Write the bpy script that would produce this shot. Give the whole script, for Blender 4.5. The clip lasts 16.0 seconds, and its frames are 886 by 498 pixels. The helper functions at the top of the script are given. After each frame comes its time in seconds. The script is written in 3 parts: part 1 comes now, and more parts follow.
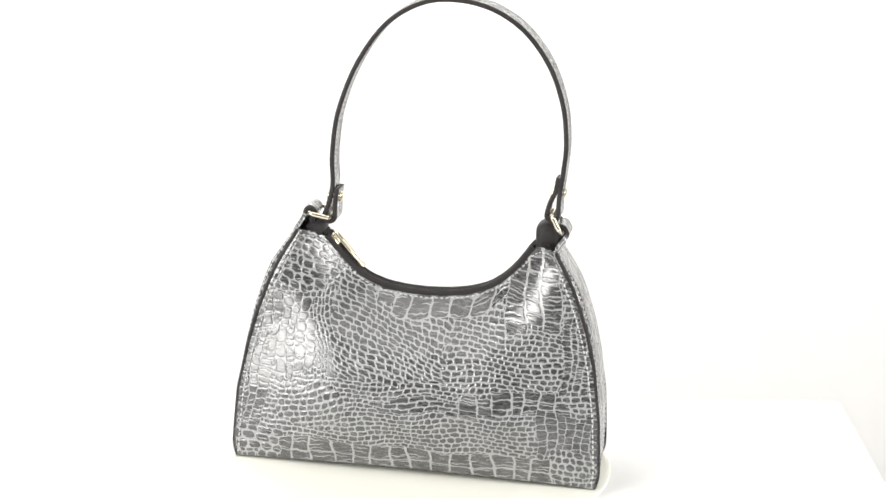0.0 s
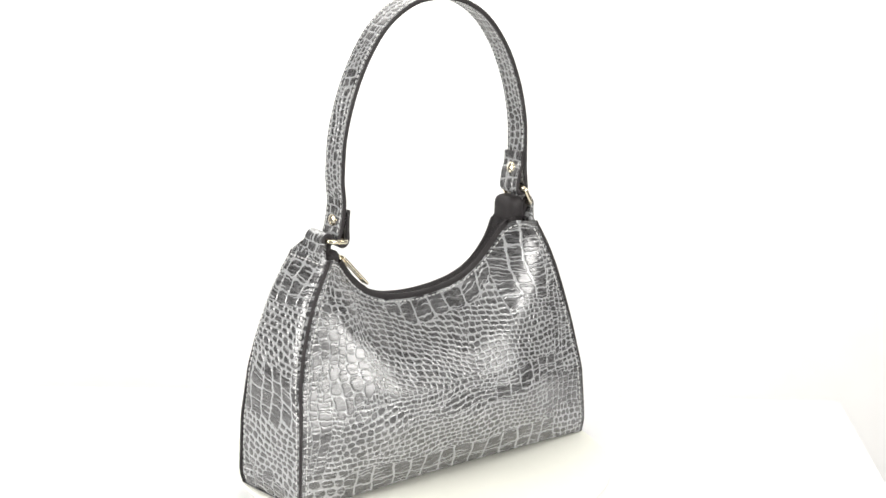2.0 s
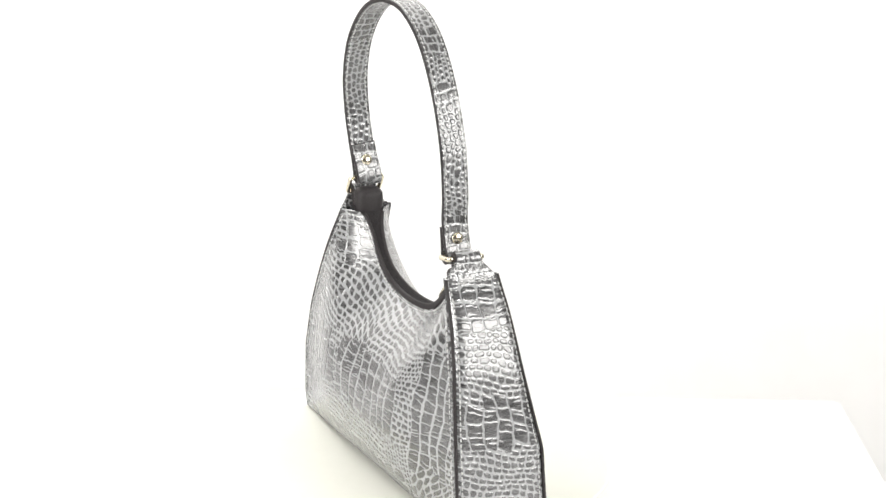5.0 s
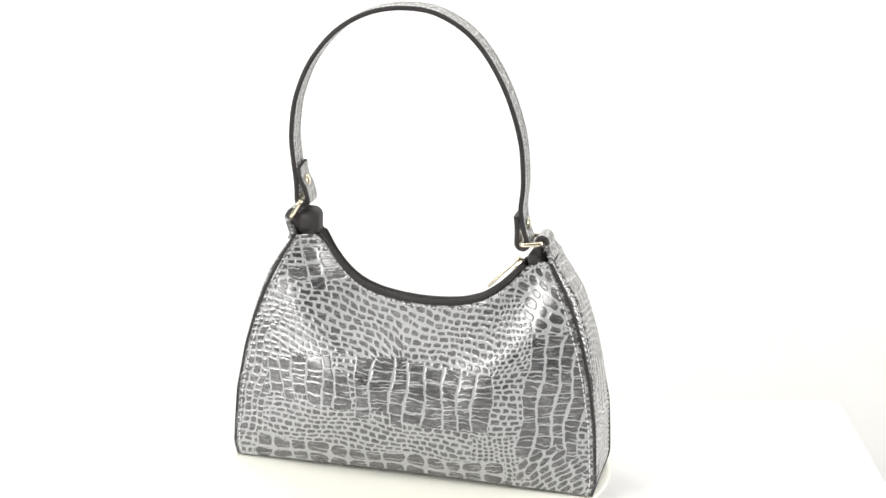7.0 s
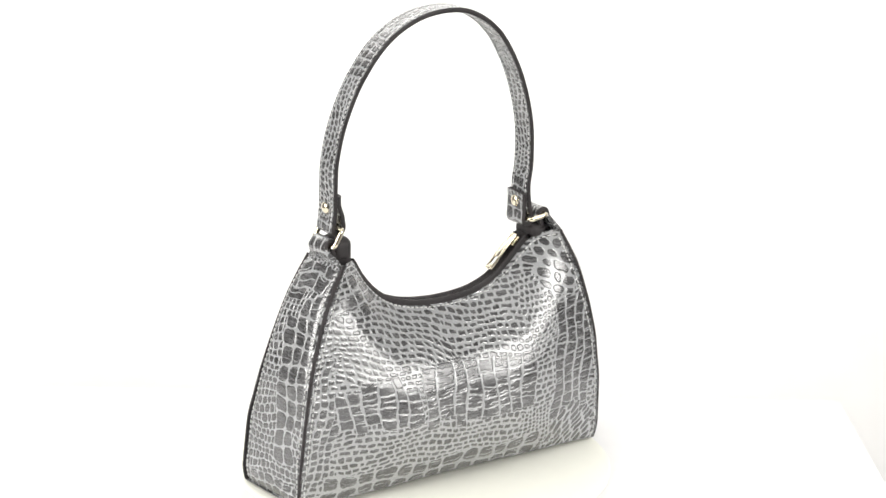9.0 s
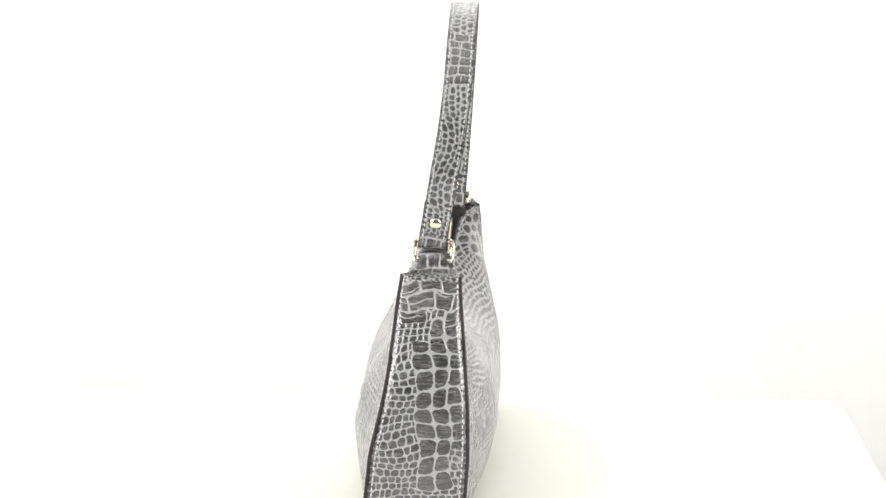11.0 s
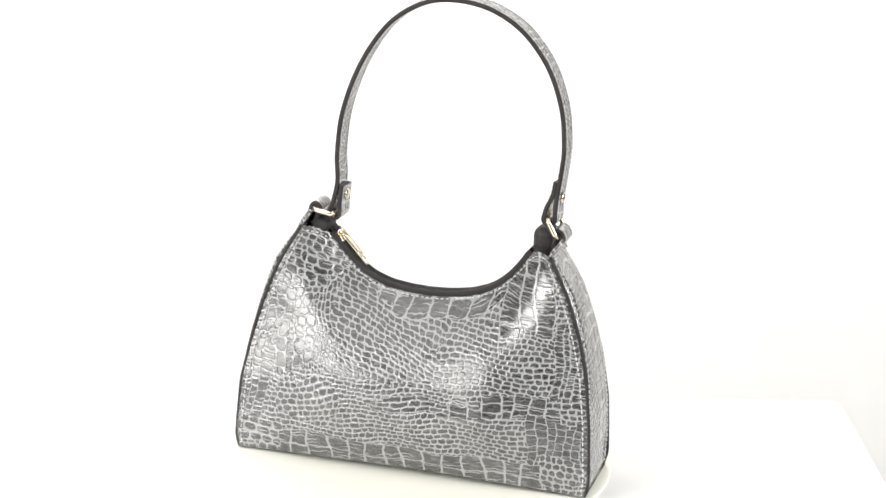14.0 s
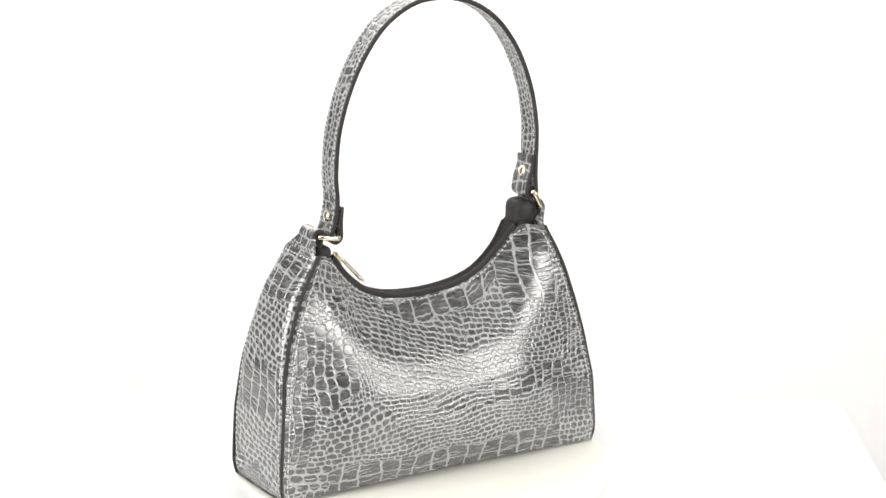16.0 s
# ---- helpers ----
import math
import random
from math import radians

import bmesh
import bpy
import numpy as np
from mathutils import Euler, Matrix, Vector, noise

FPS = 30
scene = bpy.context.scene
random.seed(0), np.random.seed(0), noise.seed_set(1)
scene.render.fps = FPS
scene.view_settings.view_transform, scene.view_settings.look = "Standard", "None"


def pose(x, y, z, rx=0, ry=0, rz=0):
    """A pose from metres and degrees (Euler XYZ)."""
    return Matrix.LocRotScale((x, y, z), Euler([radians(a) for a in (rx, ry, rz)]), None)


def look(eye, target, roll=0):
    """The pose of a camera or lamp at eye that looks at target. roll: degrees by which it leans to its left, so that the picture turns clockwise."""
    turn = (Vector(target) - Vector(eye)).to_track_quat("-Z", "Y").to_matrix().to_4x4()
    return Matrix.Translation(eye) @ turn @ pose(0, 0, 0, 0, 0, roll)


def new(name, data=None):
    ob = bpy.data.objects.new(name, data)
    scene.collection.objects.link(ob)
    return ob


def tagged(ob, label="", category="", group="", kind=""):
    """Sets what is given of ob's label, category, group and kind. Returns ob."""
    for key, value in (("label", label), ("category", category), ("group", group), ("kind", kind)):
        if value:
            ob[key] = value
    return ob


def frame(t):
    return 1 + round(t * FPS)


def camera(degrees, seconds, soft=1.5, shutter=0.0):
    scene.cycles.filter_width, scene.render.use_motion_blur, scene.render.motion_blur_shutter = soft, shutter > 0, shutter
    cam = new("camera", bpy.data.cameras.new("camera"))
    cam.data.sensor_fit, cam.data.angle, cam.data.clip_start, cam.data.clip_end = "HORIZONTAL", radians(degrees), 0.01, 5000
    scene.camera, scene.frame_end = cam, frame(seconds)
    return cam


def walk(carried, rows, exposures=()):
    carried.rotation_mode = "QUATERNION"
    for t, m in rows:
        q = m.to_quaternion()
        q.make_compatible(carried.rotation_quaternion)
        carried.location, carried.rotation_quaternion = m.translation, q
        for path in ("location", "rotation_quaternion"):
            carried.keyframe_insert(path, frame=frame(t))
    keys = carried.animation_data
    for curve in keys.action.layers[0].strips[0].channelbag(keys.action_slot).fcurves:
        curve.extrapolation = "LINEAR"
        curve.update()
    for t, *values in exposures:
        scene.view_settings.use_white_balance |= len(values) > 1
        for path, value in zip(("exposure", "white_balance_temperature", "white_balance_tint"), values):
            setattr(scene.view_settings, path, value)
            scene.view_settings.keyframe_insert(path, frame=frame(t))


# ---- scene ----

# ---- camera: stands still before the turning bag ----
cam = camera(22.26, 16.0, soft=1.5)
STAND = pose(0, -1.5, 0.6005, 90 - 16.533, 0, -0.453) @ pose(0, 0, 0, 0, 0, 1.81)
walk(cam, [(0, STAND), (16, STAND)])

# ---- light: softboxes on both sides, one on the white backdrop, and an added overhead fill to whiten the table ----
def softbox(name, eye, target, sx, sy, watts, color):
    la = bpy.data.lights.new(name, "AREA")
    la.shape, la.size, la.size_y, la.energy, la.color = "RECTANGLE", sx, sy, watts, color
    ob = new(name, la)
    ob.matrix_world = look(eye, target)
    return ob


softbox("softbox_left", (-1.45, -0.98, 0.72), (0, 0, 0.12), 1.15, 0.95, 44, (1.0, 0.985, 0.955))
softbox("softbox_right", (1.48, -0.94, 0.74), (0, 0, 0.12), 1.15, 0.95, 40, (1.0, 0.985, 0.955))
softbox("softbox_top", (-0.50, -0.50, 2.05), (-0.50, -0.45, 0), 2.0, 1.8, 13, (1.0, 0.985, 0.96))
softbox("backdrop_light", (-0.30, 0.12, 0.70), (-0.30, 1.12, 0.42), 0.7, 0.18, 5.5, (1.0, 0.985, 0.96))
world = bpy.data.worlds.new("studio_world")
scene.world = world
world.use_nodes = True
world.node_tree.nodes["Background"].inputs[0].default_value = (1.0, 0.99, 0.97, 1)
world.node_tree.nodes["Background"].inputs[1].default_value = 0.3
scene.view_settings.exposure = -0.33


# ---- materials ----
def material(name):
    m = bpy.data.materials.new(name)
    m.use_nodes = True
    nt = m.node_tree
    return m, nt, nt.nodes["Principled BSDF"]


def node(nt, kind, **sets):
    n = nt.nodes.new(kind)
    for k, v in sets.items():
        n.inputs[k.replace("_", " ")].default_value = v
    return n


def mix_color(nt, fac, a, b):
    n = nt.nodes.new("ShaderNodeMix")
    n.data_type = "RGBA"
    for sock, v in ((n.inputs["Factor"], fac), (n.inputs["A"], a), (n.inputs["B"], b)):
        if isinstance(v, bpy.types.NodeSocket):
            nt.links.new(v, sock)
        elif isinstance(v, (int, float)):
            sock.default_value = v
        else:
            sock.default_value = (*v, 1)
    return n.outputs["Result"]


def math_node(nt, op, a, b=0.0, clamp=False):
    n = nt.nodes.new("ShaderNodeMath")
    n.operation, n.use_clamp = op, clamp
    for sock, v in ((n.inputs[0], a), (n.inputs[1], b)):
        if isinstance(v, bpy.types.NodeSocket):
            nt.links.new(v, sock)
        else:
            sock.default_value = v
    return n.outputs[0]


def ramp(nt, fac, lo, hi):
    n = nt.nodes.new("ShaderNodeMapRange")
    n.interpolation_type = "SMOOTHSTEP"
    nt.links.new(fac, n.inputs["Value"])
    n.inputs["From Min"].default_value, n.inputs["From Max"].default_value = lo, hi
    return n.outputs["Result"]


def noise_at(nt, vec, scale, detail=3.0, rough=0.55, stretch=None):
    if stretch:
        mp = nt.nodes.new("ShaderNodeMapping")
        mp.inputs["Scale"].default_value = stretch
        nt.links.new(vec, mp.inputs["Vector"])
        vec = mp.outputs[0]
    n = node(nt, "ShaderNodeTexNoise", Scale=scale, Detail=detail, Roughness=rough)
    nt.links.new(vec, n.inputs["Vector"])
    return n.outputs["Fac"]


def bump(nt, bsdf, height, strength, dist):
    n = node(nt, "ShaderNodeBump", Strength=strength, Distance=dist)
    nt.links.new(height, n.inputs["Height"])
    nt.links.new(n.outputs[0], bsdf.inputs["Normal"])


def leather_material():
    """Embossed leather: pale silver-grey creases, dark brown-grey scales with fine streaks."""
    m, nt, b = material("embossed_leather")
    at = nt.nodes.new("ShaderNodeAttribute")
    at.attribute_name = "scale"
    sc = at.outputs["Fac"]
    ci = nt.nodes.new("ShaderNodeAttribute")
    ci.attribute_name = "cell"
    cell = ci.outputs["Fac"]
    uv = nt.nodes.new("ShaderNodeAttribute")
    uv.attribute_name = "lay"
    flat = uv.outputs["Vector"]
    streak = noise_at(nt, flat, 1.0, 4.0, 0.65, (110, 640, 1))
    grain = noise_at(nt, flat, 1400.0, 2.0)
    rub = noise_at(nt, flat, 42.0, 3.0)
    dark = mix_color(nt, cell, (0.026, 0.0255, 0.027), (0.058, 0.057, 0.060))
    streaky = ramp(nt, streak, 0.48, 0.66)
    dark = mix_color(nt, math_node(nt, "MULTIPLY", streaky, 0.6), dark, (0.19, 0.191, 0.196))
    mp = nt.nodes.new("ShaderNodeMapping")
    mp.inputs["Scale"].default_value = (0.55, 1.5, 1)
    nt.links.new(flat, mp.inputs["Vector"])
    vor = node(nt, "ShaderNodeTexVoronoi", Scale=260.0)
    vor.feature = "DISTANCE_TO_EDGE"
    nt.links.new(mp.outputs[0], vor.inputs["Vector"])
    line = math_node(nt, "SUBTRACT", 1.0, ramp(nt, vor.outputs["Distance"], 0.0, 0.11))
    line = math_node(nt, "MULTIPLY", line, ramp(nt, rub, 0.40, 0.62))
    dark = mix_color(nt, math_node(nt, "MULTIPLY", line, 0.4), dark, (0.26, 0.26, 0.26))
    pale = mix_color(nt, grain, (0.265, 0.272, 0.276), (0.405, 0.412, 0.416))
    worn = math_node(nt, "MULTIPLY", ramp(nt, rub, 0.45, 0.75), 0.22)
    edge = math_node(nt, "ADD", sc, math_node(nt, "MULTIPLY", math_node(nt, "SUBTRACT", streak, 0.5), 0.5))
    fac = ramp(nt, math_node(nt, "SUBTRACT", edge, worn), 0.20, 0.62)
    col = mix_color(nt, fac, pale, dark)
    nt.links.new(col, b.inputs["Base Color"])
    rg = math_node(nt, "ADD", math_node(nt, "MULTIPLY", grain, 0.12), 0.20)
    nt.links.new(rg, b.inputs["Roughness"])
    b.inputs["Specular IOR Level"].default_value = 0.6
    b.inputs["Coat Weight"].default_value = 1.0
    b.inputs["Coat IOR"].default_value = 1.68
    b.inputs["Coat Roughness"].default_value = 0.22
    h = math_node(nt, "SUBTRACT", math_node(nt, "ADD", math_node(nt, "MULTIPLY", streak, 0.6), math_node(nt, "MULTIPLY", grain, 0.3)), line)
    bump(nt, b, h, 0.3, 0.0002)
    return m


def plain_material(name, color, color2, rough, scale, bump_d=0.0, metal=0.0, spec=0.5):
    m, nt, b = material(name)
    co = nt.nodes.new("ShaderNodeTexCoord").outputs["Object"]
    big = noise_at(nt, co, scale, 4.0)
    fine = noise_at(nt, co, scale * 14, 2.0)
    f = math_node(nt, "ADD", math_node(nt, "MULTIPLY", big, 0.6), math_node(nt, "MULTIPLY", fine, 0.4))
    nt.links.new(mix_color(nt, ramp(nt, f, 0.3, 0.7), color, color2), b.inputs["Base Color"])
    nt.links.new(math_node(nt, "ADD", math_node(nt, "MULTIPLY", fine, 0.12), rough - 0.06), b.inputs["Roughness"])
    b.inputs["Metallic"].default_value = metal
    b.inputs["Specular IOR Level"].default_value = spec
    if bump_d:
        bump(nt, b, fine, 0.5, bump_d)
    return m


LEATHER = leather_material()
BLACK = plain_material("black_edge_paint", (0.022, 0.019, 0.020), (0.036, 0.032, 0.033), 0.55, 60, 0.0002, 0.0, 0.3)
TAPE = plain_material("black_zip_tape", (0.018, 0.016, 0.017), (0.034, 0.031, 0.032), 0.75, 500, 0.0003, 0.0, 0.3)
GOLD = plain_material("pale_gold_metal", (0.88, 0.81, 0.65), (0.80, 0.72, 0.56), 0.16, 90, 0.0, 1.0)
THREAD = plain_material("grey_thread", (0.50, 0.50, 0.50), (0.64, 0.64, 0.63), 0.6, 800)
WHITE_TABLE = plain_material("white_laminate", (0.80, 0.80, 0.80), (0.83, 0.83, 0.825), 0.5, 5)
FLOOR = plain_material("pale_studio_floor", (0.60, 0.60, 0.595), (0.66, 0.655, 0.65), 0.7, 4)
CREAM = plain_material("cream_turntable_card", (0.87, 0.87, 0.79), (0.89, 0.89, 0.81), 0.6, 8)
GREY_WALL = plain_material("grey_studio_paint", (0.24, 0.238, 0.235), (0.28, 0.277, 0.273), 0.85, 2)
WALL = plain_material("white_studio_paint", (0.83, 0.825, 0.815), (0.86, 0.855, 0.85), 0.85, 2)


# ---- mesh helpers ----
def link_part(name, me, parent, label="", kind=""):
    ob = new(name, me)
    ob.parent = parent
    return tagged(ob, label, kind=kind)


def mesh_from(name, verts, faces, mats, parent, label="", kind="", smooth=True, attrs=None, mat_idx=None):
    me = bpy.data.meshes.new(name)
    me.from_pydata([tuple(v) for v in np.asarray(verts).tolist()], [], np.asarray(faces).tolist() if isinstance(faces, np.ndarray) else faces)
    for m in mats if isinstance(mats, (list, tuple)) else [mats]:
        me.materials.append(m)
    me.polygons.foreach_set("use_smooth", np.full(len(me.polygons), smooth))
    if mat_idx is not None:
        me.polygons.foreach_set("material_index", np.asarray(mat_idx, dtype=np.int32))
    for key, val in (attrs or {}).items():
        val = np.asarray(val, dtype=np.float32)
        a = me.attributes.new(key, "FLOAT" if val.ndim == 1 else "FLOAT_VECTOR", "POINT")
        a.data.foreach_set("value" if val.ndim == 1 else "vector", val.ravel())
    me.update()
    return link_part(name, me, parent, label, kind)


def part(name, bm, mat, parent, label="", kind="", smooth=True):
    me = bpy.data.meshes.new(name)
    bm.to_mesh(me)
    bm.free()
    me.materials.append(mat)
    me.polygons.foreach_set("use_smooth", np.full(len(me.polygons), smooth))
    return link_part(name, me, parent, label, kind)


def grid_faces(nu, nv, close_u=False, close_v=False):
    """Quads of a grid of nu x nv points, index u * nv + v."""
    u = np.arange(nu if close_u else nu - 1)
    v = np.arange(nv if close_v else nv - 1)
    U, V = np.meshgrid(u, v, indexing="ij")
    U2, V2 = (U + 1) % nu, (V + 1) % nv
    return np.stack([U * nv + V, U2 * nv + V, U2 * nv + V2, U * nv + V2], -1).reshape(-1, 4)


def smooth_path(points, step, closed=False):
    """A Catmull-Rom curve through the points, resampled at even steps."""
    p = np.asarray(points, float)
    ext = np.vstack([p[-1:], p, p[:2]]) if closed else np.vstack([2 * p[0] - p[1], p, 2 * p[-1] - p[-2]])
    out = []
    for i in range(1, len(ext) - 2):
        a, b, c, d = ext[i - 1:i + 3]
        t = np.linspace(0, 1, 40, endpoint=False)[:, None]
        out.append(0.5 * (2 * b + (c - a) * t + (2 * a - 5 * b + 4 * c - d) * t * t + (3 * b - a - 3 * c + d) * t ** 3))
    q = np.vstack(out + ([] if closed else [p[-1:]]))
    if closed:
        q = np.vstack([q, q[:1]])
    L = np.concatenate([[0], np.cumsum(np.linalg.norm(np.diff(q, axis=0), axis=1))])
    n = max(4, int(round(L[-1] / step)))
    s = np.linspace(0, L[-1], n, endpoint=not closed)
    return np.stack([np.interp(s, L, q[:, k]) for k in range(3)], 1), s


def sweep(name, path, section, side, mats, parent, label="", closed=False, kind="", mat_idx=None, attrs=None):
    """Sweeps a closed 2D section along a path; side: the section's first axis."""
    n, k = len(path), len(section)
    if closed:
        tan = np.roll(path, -1, 0) - np.roll(path, 1, 0)
    else:
        tan = np.gradient(path, axis=0)
    tan /= np.linalg.norm(tan, axis=1)[:, None]
    sd = np.broadcast_to(np.asarray(side, float), path.shape)
    sd = sd - (sd * tan).sum(1)[:, None] * tan
    sd = sd / np.linalg.norm(sd, axis=1)[:, None]
    up = np.cross(tan, sd)
    sec = np.asarray(section, float)
    v = path[:, None] + sd[:, None] * sec[None, :, :1] + up[:, None] * sec[None, :, 1:2]
    f = grid_faces(n, k, closed, True).tolist()
    if not closed:
        f += [list(range(k))[::-1], list(range((n - 1) * k, n * k))]
    return mesh_from(name, v.reshape(-1, 3), f, mats, parent, label, kind, attrs=attrs, mat_idx=mat_idx)


def round_section(w, h, r, n=4):
    pts = []
    for cx, cy, a0 in ((w / 2 - r, h / 2 - r, 0), (-w / 2 + r, h / 2 - r, 90), (-w / 2 + r, -h / 2 + r, 180), (w / 2 - r, -h / 2 + r, 270)):
        for i in range(n + 1):
            a = radians(a0 + 90 * i / n)
            pts.append((cx + r * math.cos(a), cy + r * math.sin(a)))
    return pts


def box(bm, size, m, bevel=0.0, seg=2):
    r = bmesh.ops.create_cube(bm, size=1, matrix=m @ Matrix.Diagonal((*size, 1)))
    if bevel:
        es = list({e for v in r["verts"] for e in v.link_edges})
        bmesh.ops.bevel(bm, geom=es, offset=bevel, segments=seg, affect="EDGES", profile=0.5)


# ---- embossed scale pattern: zones of cells in rows or in columns, each cell a rounded tile between pale creases ----
def hash_table(seed):
    tab = np.random.default_rng(seed).uniform(0, 1, 8192)
    return lambda a, b, c=0: tab[(np.asarray(a) * 379 + np.asarray(b) * 1277 + c * 3571) & 8191]


def split_line(t, strip_id, rnd, salt, jitter):
    """Cuts a line into uneven unit pieces; gives each place's piece, its start and its end."""
    i = np.floor(t).astype(int)
    f = t - i
    edge = lambda k: jitter * (rnd(k, strip_id, salt) - 0.5)
    i = np.where(f < edge(i), i - 1, np.where(f > 1 + edge(i + 1), i + 1, i))
    return i, i + edge(i), i + 1 + edge(i + 1)


def zone_cells(x, y, zn, rnd):
    """One zone's cells at the places: depth inside the cell (mm), its centre, its identity, and the place within it."""
    w, h, shift = zn["w"], zn["h"], zn.get("shift", level)
    lean, jit = zn.get("lean", 0.0), zn.get("jitter", 0.35)
    v = (y - shift(x)) / h
    u = (x - zn.get("x0", 0.0) - lean * y) / w
    zero = np.zeros(len(x), int)
    if zn.get("columns"):
        c, u0, u1 = split_line(u, zero, rnd, 1, jit)
        v = v + rnd(c, 7 * zero, 2)
        r, v0, v1 = split_line(v, c, rnd, 3, jit)
        back_v, back_u = rnd(c, 7 * zero, 2), 0.0
    else:
        r, v0, v1 = split_line(v, zero, rnd, 1, jit * 0.7)
        off = (0.5 * (r % 2) + 0.5 * rnd(r, 7 * zero, 2)) * (not zn.get("aligned"))
        u = u + off
        c, u0, u1 = split_line(u, zero if zn.get("aligned") else r, rnd, 3, jit)
        back_v, back_u = 0.0, off
    uc, vc = (u0 + u1) / 2, (v0 + v1) / 2
    cx = (uc - back_u) * w + zn.get("x0", 0.0) + lean * y
    cy = (vc - back_v) * h + shift(cx)
    a, b = (u1 - u0) / 2 * w, (v1 - v0) / 2 * h
    dx, dy = (u - uc) * w, (v - vc) * h
    rad = zn.get("round", 0.75) * np.minimum(a, b)
    thin = (1 - zn.get("cross", 1.0)) * 0.5 * zn.get("gap", 1.0)
    qx, qy = np.abs(dx) - (a - rad), np.abs(dy) - (b + thin - rad)
    depth = rad - np.hypot(np.maximum(qx, 0), np.maximum(qy, 0)) - np.minimum(np.maximum(qx, qy), 0)
    return depth, cx, cy, c, r, dx, dy, a, b


def scales(P, zones, seed, crease=1.0):
    """P: flat places in mm; later zones lie over earlier ones. Returns scale (0 crease, 1 scale) and a value for each cell."""
    rnd = hash_table(seed)
    px, py = P[:, 0], P[:, 1]
    x = px + np.sin(px * 0.31 + py * 0.53 + 1) * 0.30 + np.sin(px * 0.11 - py * 0.14) * 1.3 + np.sin(px * 0.9 + py * 1.4) * 0.14
    y = py + np.sin(px * 0.47 - py * 0.36) * 0.30 + np.sin(px * 0.10 + py * 0.12 + 2) * 1.3 + np.sin(px * 1.3 - py * 0.8) * 0.14
    rag = 0.10 * np.sin(px * 3.1 + py * 1.7) * np.sin(py * 3.7 - px * 0.9) + 0.07 * np.sin(px * 6.3 - py * 4.9)
    out, tone = np.zeros(len(P)), np.zeros(len(P))
    for k, zn in enumerate(zones):
        depth, cx, cy, c, r, dx, dy, a, b = zone_cells(x, y, zn, rnd)
        own = zn["mask"](cx, cy) > 0.5
        gap = crease * zn.get("gap", 1.0) * (0.75 + 0.5 * rnd(c, r, 4))
        t = np.clip((depth + rag - 0.28 * gap) / (0.42 * gap), 0, 1)
        t = t * t * (3 - 2 * t)
        cuts = zn.get("cuts", 0)
        for j in range(cuts):
            at = ((j + 0.5 + 0.7 * (rnd(c, r, 10 + j) - 0.5)) / cuts * 2 - 1) * b
            bend = 0.22 * np.sin(dx * 0.9 + 6 * rnd(c, r, 20 + j)) + 0.02 * dx * (rnd(c, r, 30 + j) - 0.5) * 6
            wide = 0.30 + 0.34 * np.sin(dx / np.maximum(a, 1) * 2.2 + 6 * rnd(c, r, 40 + j))
            d = np.abs(dy - at - bend)
            m = np.clip((d - 0.5 * wide) / 0.35, 0, 1)
            t = np.minimum(t, 1 - zn.get("cut_depth", 0.8) * (1 - m) * (rnd(c, r, 50 + j) > 0.2) * (wide > 0.05))
        out = np.where(own, t, out)
        tone = np.where(own, rnd(c, r, 5 + k), tone)
    return out, tone


# ---- the bag's form (metres, in the bag's own space) ----
HZ = [0.004, 0.016, 0.057, 0.090, 0.113, 0.135, 0.155, 0.171]
HW = [0.1262, 0.1300, 0.1270, 0.1212, 0.1148, 0.1068, 0.0975, 0.0890]
YF = [-0.031, -0.031, -0.0280, -0.0205, -0.0165, -0.0140, -0.0120, -0.0100]
YB = [0.036, 0.037, 0.0385, 0.0375, 0.0355, 0.0335, 0.0315, 0.0300]
TX = [-0.092, -0.086, -0.073, -0.066, -0.056, -0.044, -0.030, -0.015, 0.0, 0.015, 0.030, 0.044, 0.055, 0.066, 0.075, 0.092]
TZ = [0.1700, 0.1695, 0.1635, 0.1535, 0.1430, 0.1340, 0.1290, 0.1270, 0.1265, 0.1275, 0.1300, 0.1350, 0.1430, 0.1555, 0.1695, 0.1705]


def soft_interp(x, xs, ys):
    """A smoothed interpolation."""
    x = np.asarray(x, float)
    e = 0.004
    return sum(np.interp(x + k * e, xs, ys) for k in (-1, -0.5, 0, 0.5, 1)) / 5


def half_width(z):
    return soft_interp(z, HZ, HW)


def top_z(x):
    return soft_interp(x, TX, TZ)


def bottom_z(x):
    return 0.0070 + 0.0040 * (1 - np.clip(np.abs(x) / 0.13, 0, 1) ** 2)


def panel_grid(ns, nr):
    s = np.linspace(-1, 1, ns)
    zt = np.full(ns, 0.15)
    for _ in range(60):
        zt = 0.5 * zt + 0.5 * top_z(s * half_width(zt))
    r = np.linspace(0, 1, nr)
    S, R = np.meshgrid(s, r, indexing="ij")
    zb = bottom_z(S * 0.13)
    Z = zb + R * (zt[:, None] - zb)
    return S, R, S * half_width(Z), Z


BR = [0, 0.05, 0.14, 0.33, 0.55, 0.72, 0.86, 1.0]
BF = [0.0025, 0.0060, 0.0105, 0.0156, 0.0166, 0.0090, -0.006, -0.0228]
BB = [0.0030, 0.0075, 0.0120, 0.0152, 0.0142, 0.0085, -0.005, -0.0212]


SKEW = -0.0022  # the back panel sits a little towards the zip's slider end


